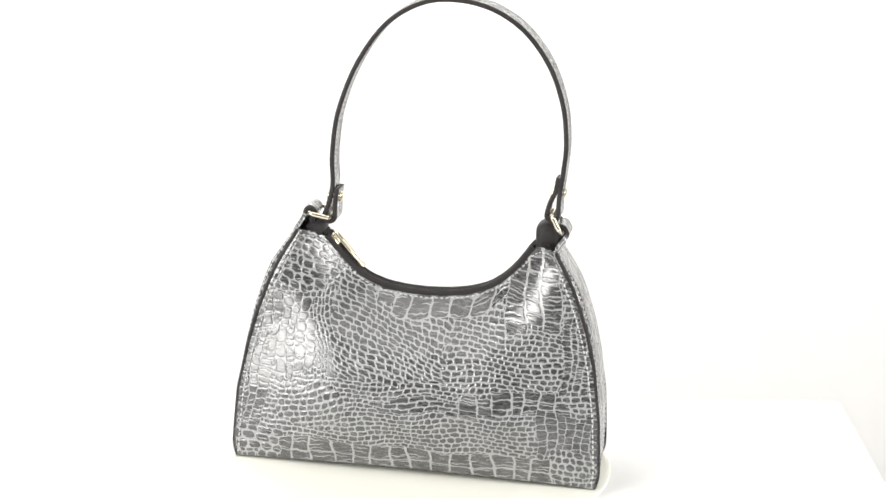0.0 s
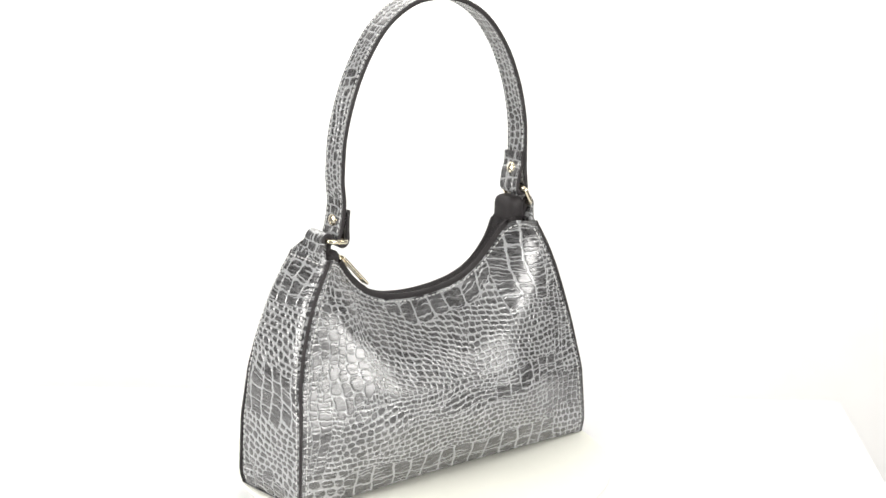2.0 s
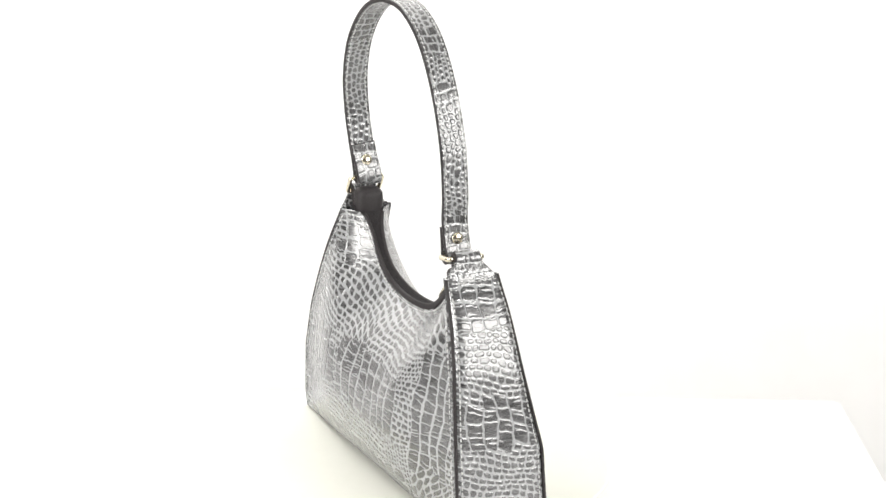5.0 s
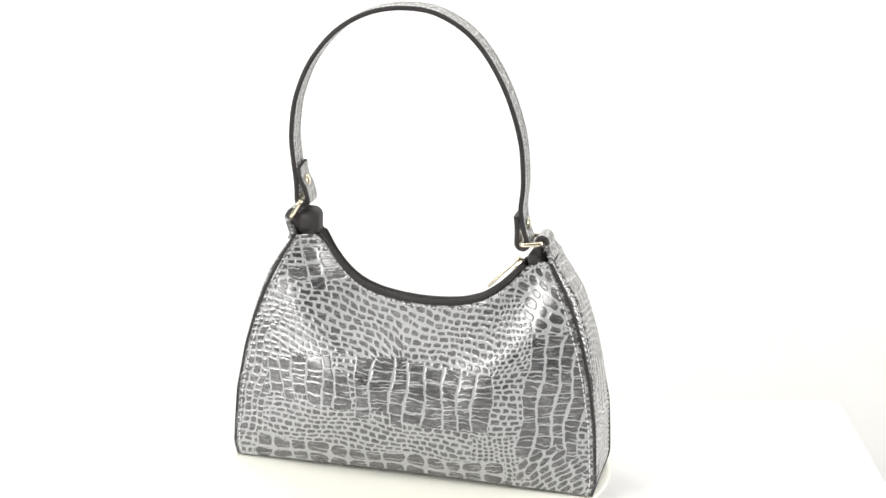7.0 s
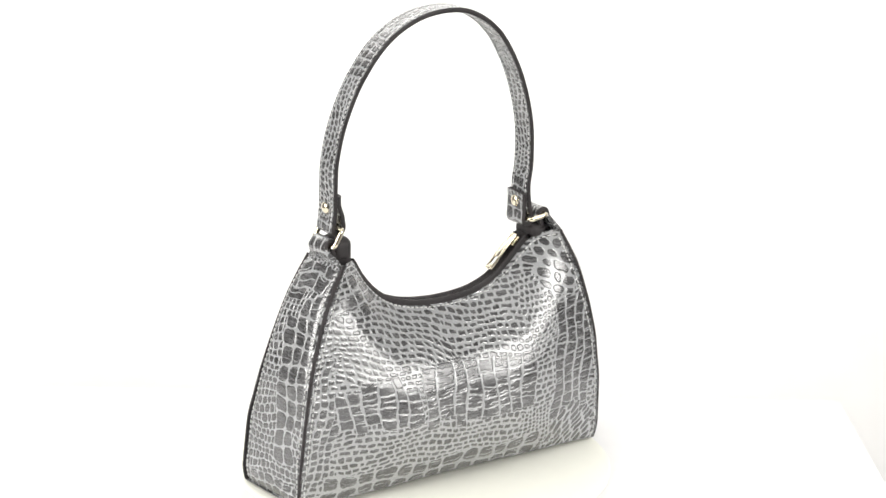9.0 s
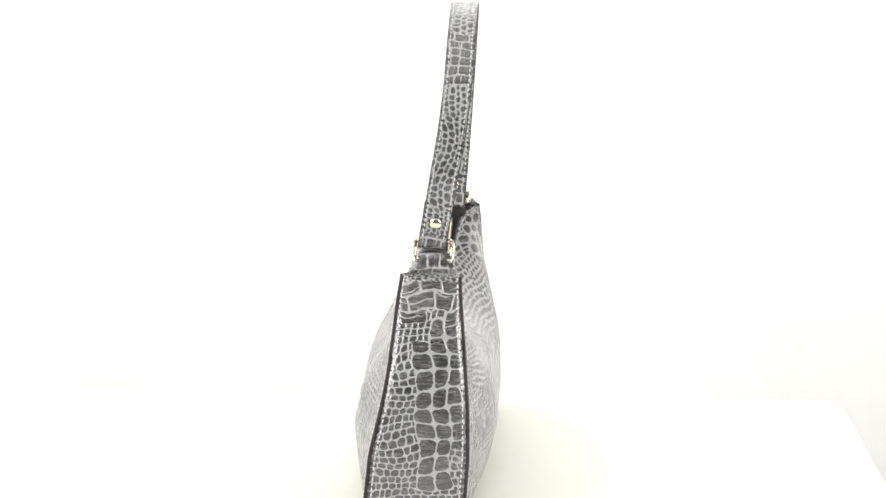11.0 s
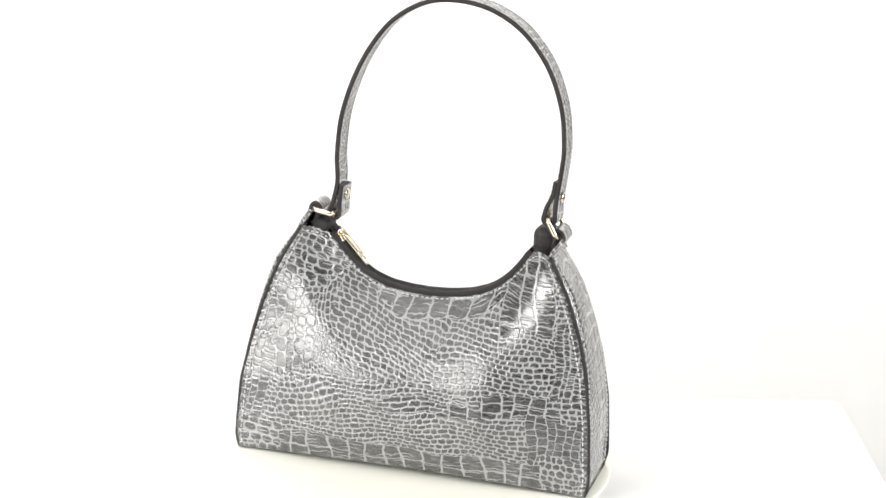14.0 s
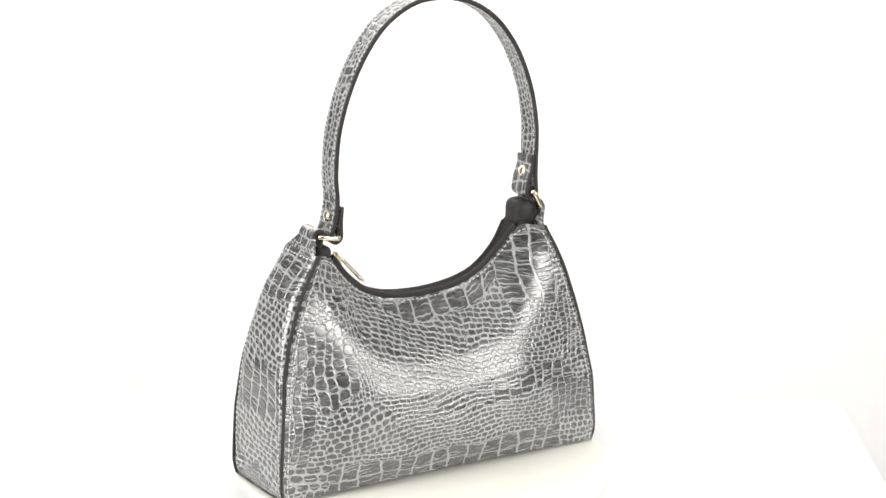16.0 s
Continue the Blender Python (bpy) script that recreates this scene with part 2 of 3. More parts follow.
def panel_y(S, R, Z, front, x):
    edge = soft_interp(Z, HZ, YF if front else YB)
    rr = np.asarray(R)
    bulge = sum(np.interp(np.clip(rr + k * 0.04, 0, 1), BR, BF if front else BB) for k in (-1, -0.5, 0, 0.5, 1)) / 5
    q = np.clip((1 - np.abs(S)) / 0.60, 0, 1)
    flank = 0.75 * q * q * (3 - 2 * q) + 0.25 * (1 - np.abs(S) ** 2.6)
    high = np.clip((rr - 0.62) / 0.38, 0, 1)
    prof = flank + (1 - np.abs(S) ** 5 - flank) * high
    dent = 0.0011 * np.sin(x * 47 + 0.6 + (0 if front else 1.7)) * np.sin(Z * 61 + x * 20) * prof * np.sin(np.pi * np.clip(rr, 0, 1))
    out = bulge * prof + dent
    return edge - out if front else edge + out


def oval(cx, cy, rx, ry):
    """A zone's mask: an uneven ellipse."""
    return lambda x, y: (((x - cx) / rx) ** 2 + ((y - cy) / ry) ** 2 < 1 + 0.22 * np.sin(x * 0.21 + cy) * np.cos(y * 0.27 + cx)) * 1.0


def strip(x0, x1, y0, y1):
    return lambda x, y: ((x > x0) & (x < x1) & (y > y0 + 2.0 * np.sin(x * 0.13)) & (y < y1 + 2.5 * np.sin(x * 0.09 + 1))) * 1.0


def level(x):
    return 0 * x


def top_mm(x):
    return top_z(x / 1000) * 1000


def sway(amp, length, start=0.0, slope=0.0, fold=0.0):
    """The run of a zone's rows across the leather."""
    return lambda x: amp * np.sin(x / length + start) + slope * x + fold * np.abs(x)


def under_top(depth, x0, x1):
    """A mask: a band of the given depth below the bag's curved top edge."""
    return lambda x, y: ((top_mm(x) - y < depth) & (x > x0) & (x < x1)) * 1.0


EVERYWHERE = strip(-1e4, 1e4, -1e4, 1e4)
FRONT_ZONES = [
    dict(mask=EVERYWHERE, w=5.4, h=3.35, shift=sway(3.0, 34, 0.4), gap=0.95),
    dict(mask=strip(-66, 20, 76, 140), w=5.3, h=3.3, shift=sway(2, 25, 0, -0.34), lean=-0.3, gap=0.95),
    dict(mask=strip(-78, -62, 74, 126), w=2.9, h=4.2, columns=True, lean=-0.25, gap=0.8),
    dict(mask=oval(-92, 100, 18, 32), w=7.0, h=8.6, columns=True, lean=0.05, gap=0.8, cuts=1),
    dict(mask=oval(-74, 52, 24, 17), w=5.4, h=4.6, shift=sway(2, 12, 0, 0.2), round=0.9),
    dict(mask=oval(-86, 150, 24, 20), w=6.6, h=5.2, shift=sway(0, 1, 0, -0.4), round=0.9, gap=0.9, cuts=1, jitter=0.5),
    dict(mask=strip(-140, -107, 34, 124), w=7.2, h=6.8, columns=True, lean=0.15, gap=0.9, cuts=1, round=0.45, cross=0.7),
    dict(mask=strip(-36, 66, 56, 65), w=10.5, h=3.5, shift=sway(1.5, 20)),
    dict(mask=strip(36, 108, 59, 73), w=11.0, h=5.6, columns=True, gap=1.5, cross=0.6, cuts=1, round=0.4),
    dict(mask=strip(86, 140, 27, 60), w=6.2, h=5.4, columns=True, gap=0.7, cuts=1, round=0.3, cut_depth=0.5),
    dict(mask=strip(101, 140, 73, 126), w=4.8, h=4.0, gap=0.7, columns=True, cuts=1),
    dict(mask=oval(104, 24, 24, 10), w=4.8, h=4.2, round=0.9, shift=sway(0, 1, 0, -0.2)),
    dict(mask=lambda x, y: ((x > -95) & (x < 97) & (y < 29 + 1.5 * np.sin(x * 0.1) - 0.02 * x)) * 1.0, w=14.2, h=11.0, aligned=True, shift=lambda x: 7 + 0 * x,
         cuts=3, round=0.35, gap=1.8, cross=0.55, jitter=0.24, lean=-0.05),
    dict(mask=oval(-112, 20, 18, 13), w=8.4, h=6.4, round=0.95, gap=1.2, cuts=1),
    dict(mask=under_top(13.5, -30, 58), w=14.0, h=13.5, cross=0.8, shift=lambda x: top_mm(x) - 135.5, aligned=True, cuts=3, round=0.5, gap=1.6, jitter=0.2, lean=0.15),
    dict(mask=lambda x, y: ((x > 56) & (x < 102) & (y > 112 + 0.15 * (x - 56)) & (top_mm(x) - y < 55)) * 1.0, w=13.6, h=8.4, columns=True, cuts=2, round=0.45, gap=1.7, cross=0.6,
         lean=-0.08, jitter=0.22),
]
BACK_ZONES = [
    dict(mask=EVERYWHERE, w=6.2, h=4.0, shift=sway(3, 30), gap=1.65),
    dict(mask=strip(6, 100, 92, 140), w=6.2, h=4.1, shift=sway(1.5, 25, 0, 0.30), lean=0.3, gap=1.6),
    dict(mask=strip(-84, -58, 94, 136), w=3.9, h=3.5, shift=sway(1, 10, 0, -0.3), gap=1.2, round=0.95),
    dict(mask=strip(-60, 40, 50, 92), w=12.2, h=8.2, columns=True, cuts=2, round=0.25, gap=2.0, cross=0.5, jitter=0.3),
    dict(mask=strip(40, 108, 58, 88), w=10.4, h=8.2, columns=True, cuts=1, round=0.3, gap=1.9, cross=0.6, jitter=0.25, lean=0.12),
    dict(mask=strip(104, 140, 20, 110), w=5.4, h=5.6, columns=True, gap=1.4, lean=-0.2),
    dict(mask=strip(-82, -48, 12, 46), w=3.9, h=3.6, columns=True, gap=1.2, round=0.95),
    dict(mask=strip(-122, -80, 30, 124), w=10.6, h=8.0, columns=True, cuts=1, round=0.35, gap=2.1, cross=0.5, jitter=0.3, lean=-0.08),
    dict(mask=oval(-94, 146, 24, 22), w=9.6, h=7.6, round=1.0, gap=2.3, jitter=0.6, shift=sway(0, 1, 0, 0.3)),
    dict(mask=oval(-104, 22, 26, 18), w=8.6, h=5.6, round=0.9, gap=1.7, shift=sway(0, 1, 0, -0.7)),
    dict(mask=oval(72, 147, 16, 13), w=12.0, h=9.4, columns=True, cuts=2, round=0.6, gap=1.6, lean=0.3),
    dict(mask=strip(-74, 108, 3, 27), w=14.0, h=9.4, aligned=True, shift=lambda x: 8.5 + 0 * x, cuts=2, round=0.8, gap=2.2, jitter=0.2),
]
GUSSET_LEFT_ZONES = [
    dict(mask=EVERYWHERE, w=6.0, h=4.4, shift=sway(0, 1, 0, 0.22), gap=1.3, round=0.9),
    dict(mask=strip(-60, 70, 138, 190), w=12.0, h=8.2, aligned=True, cuts=2, round=0.55, gap=1.15, jitter=0.2, x0=-2),
    dict(mask=strip(-60, 70, 62, 97), w=10.2, h=9.6, cross=0.7, columns=True, shift=sway(0, 1, 0, 0.25), cuts=1, round=0.4, gap=1.5, lean=0.1),
    dict(mask=strip(-60, 70, -10, 17), w=11.5, h=8.0, columns=True, cuts=2, round=0.6),
]
GUSSET_RIGHT_ZONES = [
    dict(mask=EVERYWHERE, w=5.0, h=5.0, shift=sway(1, 9, 0, 0.1), gap=0.9),
    dict(mask=strip(6, 31, 30, 146), w=10.6, h=11.2, x0=8.5, aligned=True, cuts=2, cut_depth=0.5, round=0.7, gap=1.15, jitter=0.15, lean=-0.06, shift=sway(0, 1, 0, 0.1)),
    dict(mask=strip(-60, 70, 146, 190), w=16.0, h=8.4, cuts=1, round=0.5, gap=1.2, shift=sway(1.5, 5)),
    dict(mask=strip(-60, 70, -10, 20), w=9.0, h=7.0, round=0.8, cuts=1),
]
STRAP_ZONES = [
    dict(mask=EVERYWHERE, w=5.0, h=4.2, shift=sway(2, 9), round=0.9),
    dict(mask=lambda x, y: (np.sin(x / 21.0) > 0.35) * 1.0, w=6.8, h=9.0, columns=True, round=0.5, cuts=1, gap=1.3),
    dict(mask=lambda x, y: (np.sin(x / 13.0 + 2) > 0.72) * 1.0, w=3.8, h=3.4, round=0.95),
]


def emboss(P, field, seed, crease=1.0):
    sc, cell = scales(P, field, seed, crease)
    return sc, {"scale": sc, "cell": cell, "lay": np.stack([P[:, 0] / 1000, P[:, 1] / 1000, np.zeros(len(P))], 1)}


# ---- the studio ----
def studio():
    """A white backdrop board behind the table, in an added unseen room: grey walls darken reflections, white ceiling
    and pale floor bounce light.
    """
    x0, x1, y0, y1, z0, z1, t = -2.3, 2.3, -2.9, 0.90, -0.78, 2.1, 0.1
    wide, deep, mid = x1 - x0 + 2 * t, y1 - y0 + 2 * t, ((x0 + x1) / 2, (y0 + y1) / 2, (z0 + z1) / 2)
    grey = "unseen plain matt grey wall added to keep reflections dark"
    for name, size, at, mat, label in (
        ("floor", (wide, deep, t), (mid[0], mid[1], z0 - t / 2), FLOOR, "unseen plain matt pale grey floor added to bounce light"),
        ("ceiling", (wide, deep, t), (mid[0], mid[1], z1 + t / 2), WALL, "unseen plain white matt ceiling added to bounce light"),
        ("wall_back", (wide, t, z1 - z0), (mid[0], y1 + t / 2, mid[2]), GREY_WALL, grey),
        ("wall_front", (wide, t, z1 - z0), (mid[0], y0 - t / 2, mid[2]), GREY_WALL, grey),
        ("wall_left", (t, y1 - y0, z1 - z0), (x0 - t / 2, mid[1], mid[2]), GREY_WALL, grey),
        ("wall_right", (t, y1 - y0, z1 - z0), (x1 + t / 2, mid[1], mid[2]), GREY_WALL, grey),
        ("backdrop", (1.5, 0.02, 2.2), (0.0, 0.47, z0 + 1.1), WALL, "plain white backdrop board standing behind the table"),
    ):
        bm = bmesh.new()
        box(bm, size, pose(*at))
        ob = part(name, bm, mat, None, label, "structure", False)
        tagged(ob, category=name.split("_")[0])


def table():
    root = tagged(new("table"), "white laminate table with rounded corners before a white wall", "table")
    root.matrix_basis = pose(0, 0, 0, 0, 0, 1.75)
    x0, x1, y0, y1, top, r = -0.62, 0.3308, -0.62, 0.1418, -0.0035, 0.008
    bm = bmesh.new()
    vs = []
    for cx, cy, a0 in ((x1 - r, y1 - r, 0), (x0 + r, y1 - r, 90), (x0 + r, y0 + r, 180), (x1 - r, y0 + r, 270)):
        for i in range(9):
            a = radians(a0 + 90 * i / 8)
            vs.append(bm.verts.new((cx + r * math.cos(a), cy + r * math.sin(a), top - 0.028)))
    f = bm.faces.new(vs)
    ext = bmesh.ops.extrude_face_region(bm, geom=[f])["geom"]
    up = [v for v in ext if isinstance(v, bmesh.types.BMVert)]
    for v in up:
        v.co.z = top
    bmesh.ops.recalc_face_normals(bm, faces=bm.faces)
    es = [e for e in bm.edges if abs(e.verts[0].co.z - e.verts[1].co.z) < 1e-6]
    bmesh.ops.bevel(bm, geom=es, offset=0.0025, segments=3, affect="EDGES", profile=0.5)
    part("tabletop", bm, WHITE_TABLE, root, smooth=False)
    for lx in (x0 + 0.05, x1 - 0.05):
        for ly in (y0 + 0.05, y1 - 0.05):
            bm = bmesh.new()
            box(bm, (0.04, 0.04, top - 0.028 + 0.78), pose(lx, ly, (top - 0.028 - 0.78) / 2), 0.003)
            part("leg", bm, WHITE_TABLE, root, smooth=False)


def turntable():
    root = tagged(new("turntable"), "thin round cream turntable carrying the bag, slowly turning", "turntable")
    prof = [(0.0, -0.0005), (0.1325, -0.0005), (0.1345, -0.0008), (0.1350, -0.0014), (0.1350, -0.0028), (0.1346, -0.0033), (0.0, -0.0033)]
    n = 96
    v = [(r * math.cos(2 * math.pi * i / n), r * math.sin(2 * math.pi * i / n), z) for i in range(n) for r, z in prof]
    f = grid_faces(n, len(prof), True, False)
    bm = bmesh.new()
    bv = [bm.verts.new(q) for q in v]
    for q in f:
        bm.faces.new([bv[i] for i in q])
    bmesh.ops.remove_doubles(bm, verts=bm.verts, dist=1e-6)
    bmesh.ops.recalc_face_normals(bm, faces=bm.faces)
    part("disc", bm, CREAM, root, smooth=False)
    return root


# ---- the handbag ----
def stitches(name, pts, normal, parent, pitch=0.0036, length=0.0026, rad=0.00050):
    """A row of short thread stitches along a path, joined."""
    path, s = smooth_path(pts, pitch)
    V, F = [], []
    for i in range(len(path) - 1):
        a, b = Vector(path[i]), Vector(path[i + 1])
        d = (b - a).normalized()
        nrm = Vector(normal)
        side = d.cross(nrm).normalized()
        nrm = side.cross(d)
        mid = (a + b) / 2
        base = len(V)
        for k, (t, w) in enumerate(((-0.5, 0.35), (-0.25, 1), (0.25, 1), (0.5, 0.35))):
            for q in range(5):
                an = 2 * math.pi * q / 5
                V.append(mid + d * (t * length) + side * (rad * w * math.cos(an)) + nrm * (rad * w * (0.2 + math.sin(an))))
        for k in range(3):
            for q in range(5):
                F.append([base + k * 5 + q, base + k * 5 + (q + 1) % 5, base + (k + 1) * 5 + (q + 1) % 5, base + (k + 1) * 5 + q])
    return mesh_from(name, V, F, THREAD, parent, "row of grey thread stitches", "stuff")


def body_panel(bag, front):
    ns, nr = 760, 430
    S, R, X, Z = panel_grid(ns, nr)
    Y = panel_y(S, R, Z, front, X)
    if not front:
        X = X + SKEW
    P = np.stack([X.ravel(), Z.ravel()], 1) * 1000
    sc, attrs = emboss(P, FRONT_ZONES if front else BACK_ZONES, 11 if front else 23)
    sign = -1 if front else 1
    Yr = Y.ravel() + sign * 0.00032 * (sc - 1)
    f = grid_faces(ns, nr)
    if not front:
        f = f[:, ::-1]
    ob = mesh_from("front_panel" if front else "back_panel", np.stack([X.ravel(), Yr, Z.ravel()], 1), f, LEATHER, bag,
                   "grey crocodile-embossed leather panel, glossy", attrs=attrs)
    # stitch rows along the top edge and both sides
    j = nr - 9
    stitches("stitching", np.stack([X[12:-12:8, j], Y[12:-12:8, j] + sign * 0.0001, Z[12:-12:8, j]], 1), (0, sign, 0), ob)
    for i in (10, ns - 11):
        stitches("stitching", np.stack([X[i, 8:-8:8], Y[i, 8:-8:8] + sign * 0.0001, Z[i, 8:-8:8]], 1), (0, sign, 0), ob)
    return ob


def end_swell(side, z, v):
    """How far an end of the bag stands out past its seams, by height and by the way across."""
    top = 0.0092 if side < 0 else 0.0070
    by_z = np.interp(z, [0.0, 0.012, 0.03, 0.07, 0.11, 0.145, 0.172], [0.10, 0.14, 0.20, 0.38, 0.75, 1.0, 0.50])
    dent = 0.0035 * np.exp(-((v - 0.70) / 0.16) ** 2 - ((z - 0.020) / 0.007) ** 2)
    return top * by_z * (1 - np.abs(v) ** 10) - dent


def gusset(bag, side):
    """The tapered end of the bag, a strip from the floor to the loop tab."""
    nz, ny = 440, 170
    z = np.linspace(0.0072, 0.1705, nz)
    v = np.linspace(-1, 1, ny)
    Zg, V = np.meshgrid(z, v, indexing="ij")
    hw = half_width(Zg)
    yf, yb = soft_interp(Zg, HZ, YF), soft_interp(Zg, HZ, YB)
    Yg = (yf + yb) / 2 + V * (yb - yf) / 2
    # the end stands out past its seams and is pushed in at its back foot
    Xg = side * (hw - 0.0008 + end_swell(side, Zg, V)) + SKEW * (V + 1) / 2
    P = np.stack([Yg.ravel(), Zg.ravel()], 1) * 1000
    sc, attrs = emboss(P, GUSSET_LEFT_ZONES if side < 0 else GUSSET_RIGHT_ZONES, 37 if side < 0 else 41)
    Xr = Xg.ravel() + side * 0.00032 * (sc - 1)
    f = grid_faces(nz, ny)
    if side > 0:
        f = f[:, ::-1]
    ob = mesh_from("gusset", np.stack([Xr, Yg.ravel(), Zg.ravel()], 1), f, LEATHER, bag, "grey crocodile-embossed leather end gusset", attrs=attrs)
    zs = np.linspace(0.010, 0.166, 50)
    for k in (-1, 1):
        mid_y, half_y = (soft_interp(zs, HZ, YF) + soft_interp(zs, HZ, YB)) / 2, (soft_interp(zs, HZ, YB) - soft_interp(zs, HZ, YF)) / 2
        y = mid_y + k * 0.86 * half_y
        lift = end_swell(side, zs, k * 0.86)
        stitches("stitching", np.stack([side * (half_width(zs) - 0.0008 + lift) + SKEW * (0.86 * k + 1) / 2, y, zs], 1), (side, 0, 0), ob)
    vv = np.linspace(-0.85, 0.85, 12)
    zt = 0.1675
    y0, y1 = float(soft_interp(zt, HZ, YF)), float(soft_interp(zt, HZ, YB))
    stitches("stitching", np.stack([side * (float(half_width(zt)) - 0.0008 + end_swell(side, zt, vv)) + SKEW * (vv + 1) / 2,
                                    (y0 + y1) / 2 + vv * (y1 - y0) / 2, np.full(12, zt)], 1), (side, 0, 0), ob)
    # black painted raw edges along both seams
    zs = np.linspace(0.0074, 0.1695, 60)
    for k, ys in ((-1, YF), (1, YB)):
        pth = np.stack([side * (half_width(zs) - (0.0002 if k < 0 else 0.0006) + end_swell(side, zs, 0.96)) + SKEW * (k + 1) / 2, soft_interp(zs, HZ, ys) - k * 0.0011, zs], 1)
        sweep("edge_trim", pth, round_section(0.0024, 0.0021, 0.0007, 3), (side, 0, 0), BLACK, bag, "black painted leather edge")
    return ob


def bottom_panel(bag):
    ns, nv = 120, 30
    s, v = np.linspace(-1, 1, ns), np.linspace(0, 1, nv)
    Sg, V = np.meshgrid(s, v, indexing="ij")
    X = Sg * 0.1285
    Zb = bottom_z(X)
    yf = panel_y(Sg, np.zeros_like(Sg), Zb, True, X)
    yb = panel_y(Sg, np.zeros_like(Sg), Zb, False, X)
    Y = yf + (yb - yf) * V
    X = X + SKEW * V
    n = X.size
    attrs = {"scale": np.full(n, 0.6), "cell": np.full(n, 0.5), "lay": np.stack([X.ravel(), Y.ravel(), np.zeros(n)], 1)}
    mesh_from("bottom_panel", np.stack([X.ravel(), Y.ravel(), Zb.ravel()], 1), grid_faces(ns, nv), LEATHER, bag, attrs=attrs)


def zip_closure(bag):
    """Black tape between the two top edges, bound edges, a coil of teeth, slider and pull."""
    n, k = 150, 13
    x = np.linspace(-0.086, 0.086, n)
    z = top_z(x)
    # the panels' top edges
    def edge_y(front):
        out = np.empty(n)
        for i in range(n):
            s = x[i] / half_width(z[i])
            out[i] = panel_y(np.array([s]), np.array([1.0]), np.array([z[i]]), front, np.array([x[i]]))[0]
        return out
    yf, yb = edge_y(True), edge_y(False)
    V = np.linspace(0, 1, k)
    Y = yf[:, None] + (yb - yf)[:, None] * V
    Zt = z[:, None] + 0.0029 - 0.0008 * np.sin(np.pi * V)[None] + np.zeros_like(Y)
    X = np.broadcast_to(x[:, None], Y.shape)
    tape = mesh_from("zipper_tape", np.stack([X.ravel(), Y.ravel(), Zt.ravel()], 1), grid_faces(n, k), TAPE, bag, "black woven zip tape")
    for y in (yf, yb):
        keep = (x > -0.0735) & (x < 0.0745)
        pth = np.stack([x, y, z + 0.0012], 1)[keep]
        sweep("top_binding", pth, round_section(0.0022, 0.0042, 0.0009, 3), (0, 1, 0), BLACK, bag, "black leather top edge binding")
    ym = (yf + yb) / 2
    L, F = [], []
    path, _ = smooth_path(np.stack([x, ym, z + 0.0020], 1)[::5], 0.0016)
    for i in range(len(path) - 1):
        d = Vector(path[i + 1] - path[i]).normalized()
        up = Vector((0, 1, 0)).cross(d) * -1
        m = Matrix((d, Vector((0, 1, 0)), up)).transposed()
        base = len(L)
        c = Vector(path[i])
        for sx in (-1, 1):
            for sy in (-1, 1):
                for sz in (-1, 1):
                    L.append(c + m @ Vector((sx * 0.0005, sy * 0.0023 + (0.0005 if i % 2 else -0.0005), sz * 0.0007)))
        F += [[base + q for q in fc] for fc in ((0, 1, 3, 2), (4, 6, 7, 5), (0, 4, 5, 1), (2, 3, 7, 6), (0, 2, 6, 4), (1, 5, 7, 3))]
    mesh_from("zipper_teeth", L, F, TAPE, tape, "black zip coil teeth", "stuff", smooth=False)
    # slider and pull on the slope below the peak
    def on_slope(xx):
        zz, dz = float(top_z(xx)), float(top_z(xx + 0.002) - top_z(xx - 0.002)) / 0.004
        return Vector((xx, float(np.interp(xx, x, ym)) - 0.0015, zz + 0.0024)), math.degrees(math.atan(dz))
    c, a = on_slope(-0.0680)
    bm = bmesh.new()
    box(bm, (0.0085, 0.0075, 0.0030), Matrix.Translation(c) @ pose(0, 0, 0.0012, 0, -a, 0), 0.0011, 3)
    box(bm, (0.0040, 0.0028, 0.0030), Matrix.Translation(c) @ pose(-0.0008, 0, 0.0042, 0, -a, 0), 0.0010, 3)
    slider = part("zip_slider", bm, GOLD, bag, "pale gold metal zip slider")
    bm = bmesh.new()
    p0, p1 = c + Vector((0.0010, 0, 0.0056)), on_slope(-0.0475)[0] + Vector((0, 0, 0.0044))
    d = (p1 - p0)
    ang = math.degrees(math.atan2(d.z, d.x))
    base = Matrix.Translation((p0 + p1) / 2) @ pose(0, 0, 0, 0, -ang, 0)
    ln, wd = d.length + 0.003, 0.0068
    for sy in (-1, 1):
        box(bm, (ln, 0.0017, 0.0018), base @ pose(0, sy * (wd / 2 - 0.00085), 0), 0.0006, 2)
    for a, b in ((0.0, 0.08), (0.22, 0.66), (0.86, 1.0)):
        box(bm, ((b - a) * ln, wd - 0.0026, 0.0015), base @ pose(((a + b) / 2 - 0.5) * ln, 0, 0), 0.0004, 2)
    part("pull_tab", bm, GOLD, slider, "pale gold metal pull tab")
    # folded tape end standing up beside the ring
    bm = bmesh.new()
    box(bm, (0.0160, 0.0205, 0.0225), pose(0.0828, 0.0108, 0.1748), 0.0060, 5)
    part("zip_end_tab", bm, BLACK, bag, "black folded leather zip end")
    bm = bmesh.new()
    box(bm, (0.0130, 0.0215, 0.0090), pose(-0.0815, 0.0105, 0.1680), 0.0035, 3)
    part("zip_end_tab", bm, BLACK, bag, "black folded leather zip end")


STRAP_W = 0.0185
LOOPS = {-1: ((-0.0848, 0.1803), (-0.0712, 0.1783)), 1: ((0.0924, 0.1816), (0.0862, 0.1928))}
YC0 = 0.0110


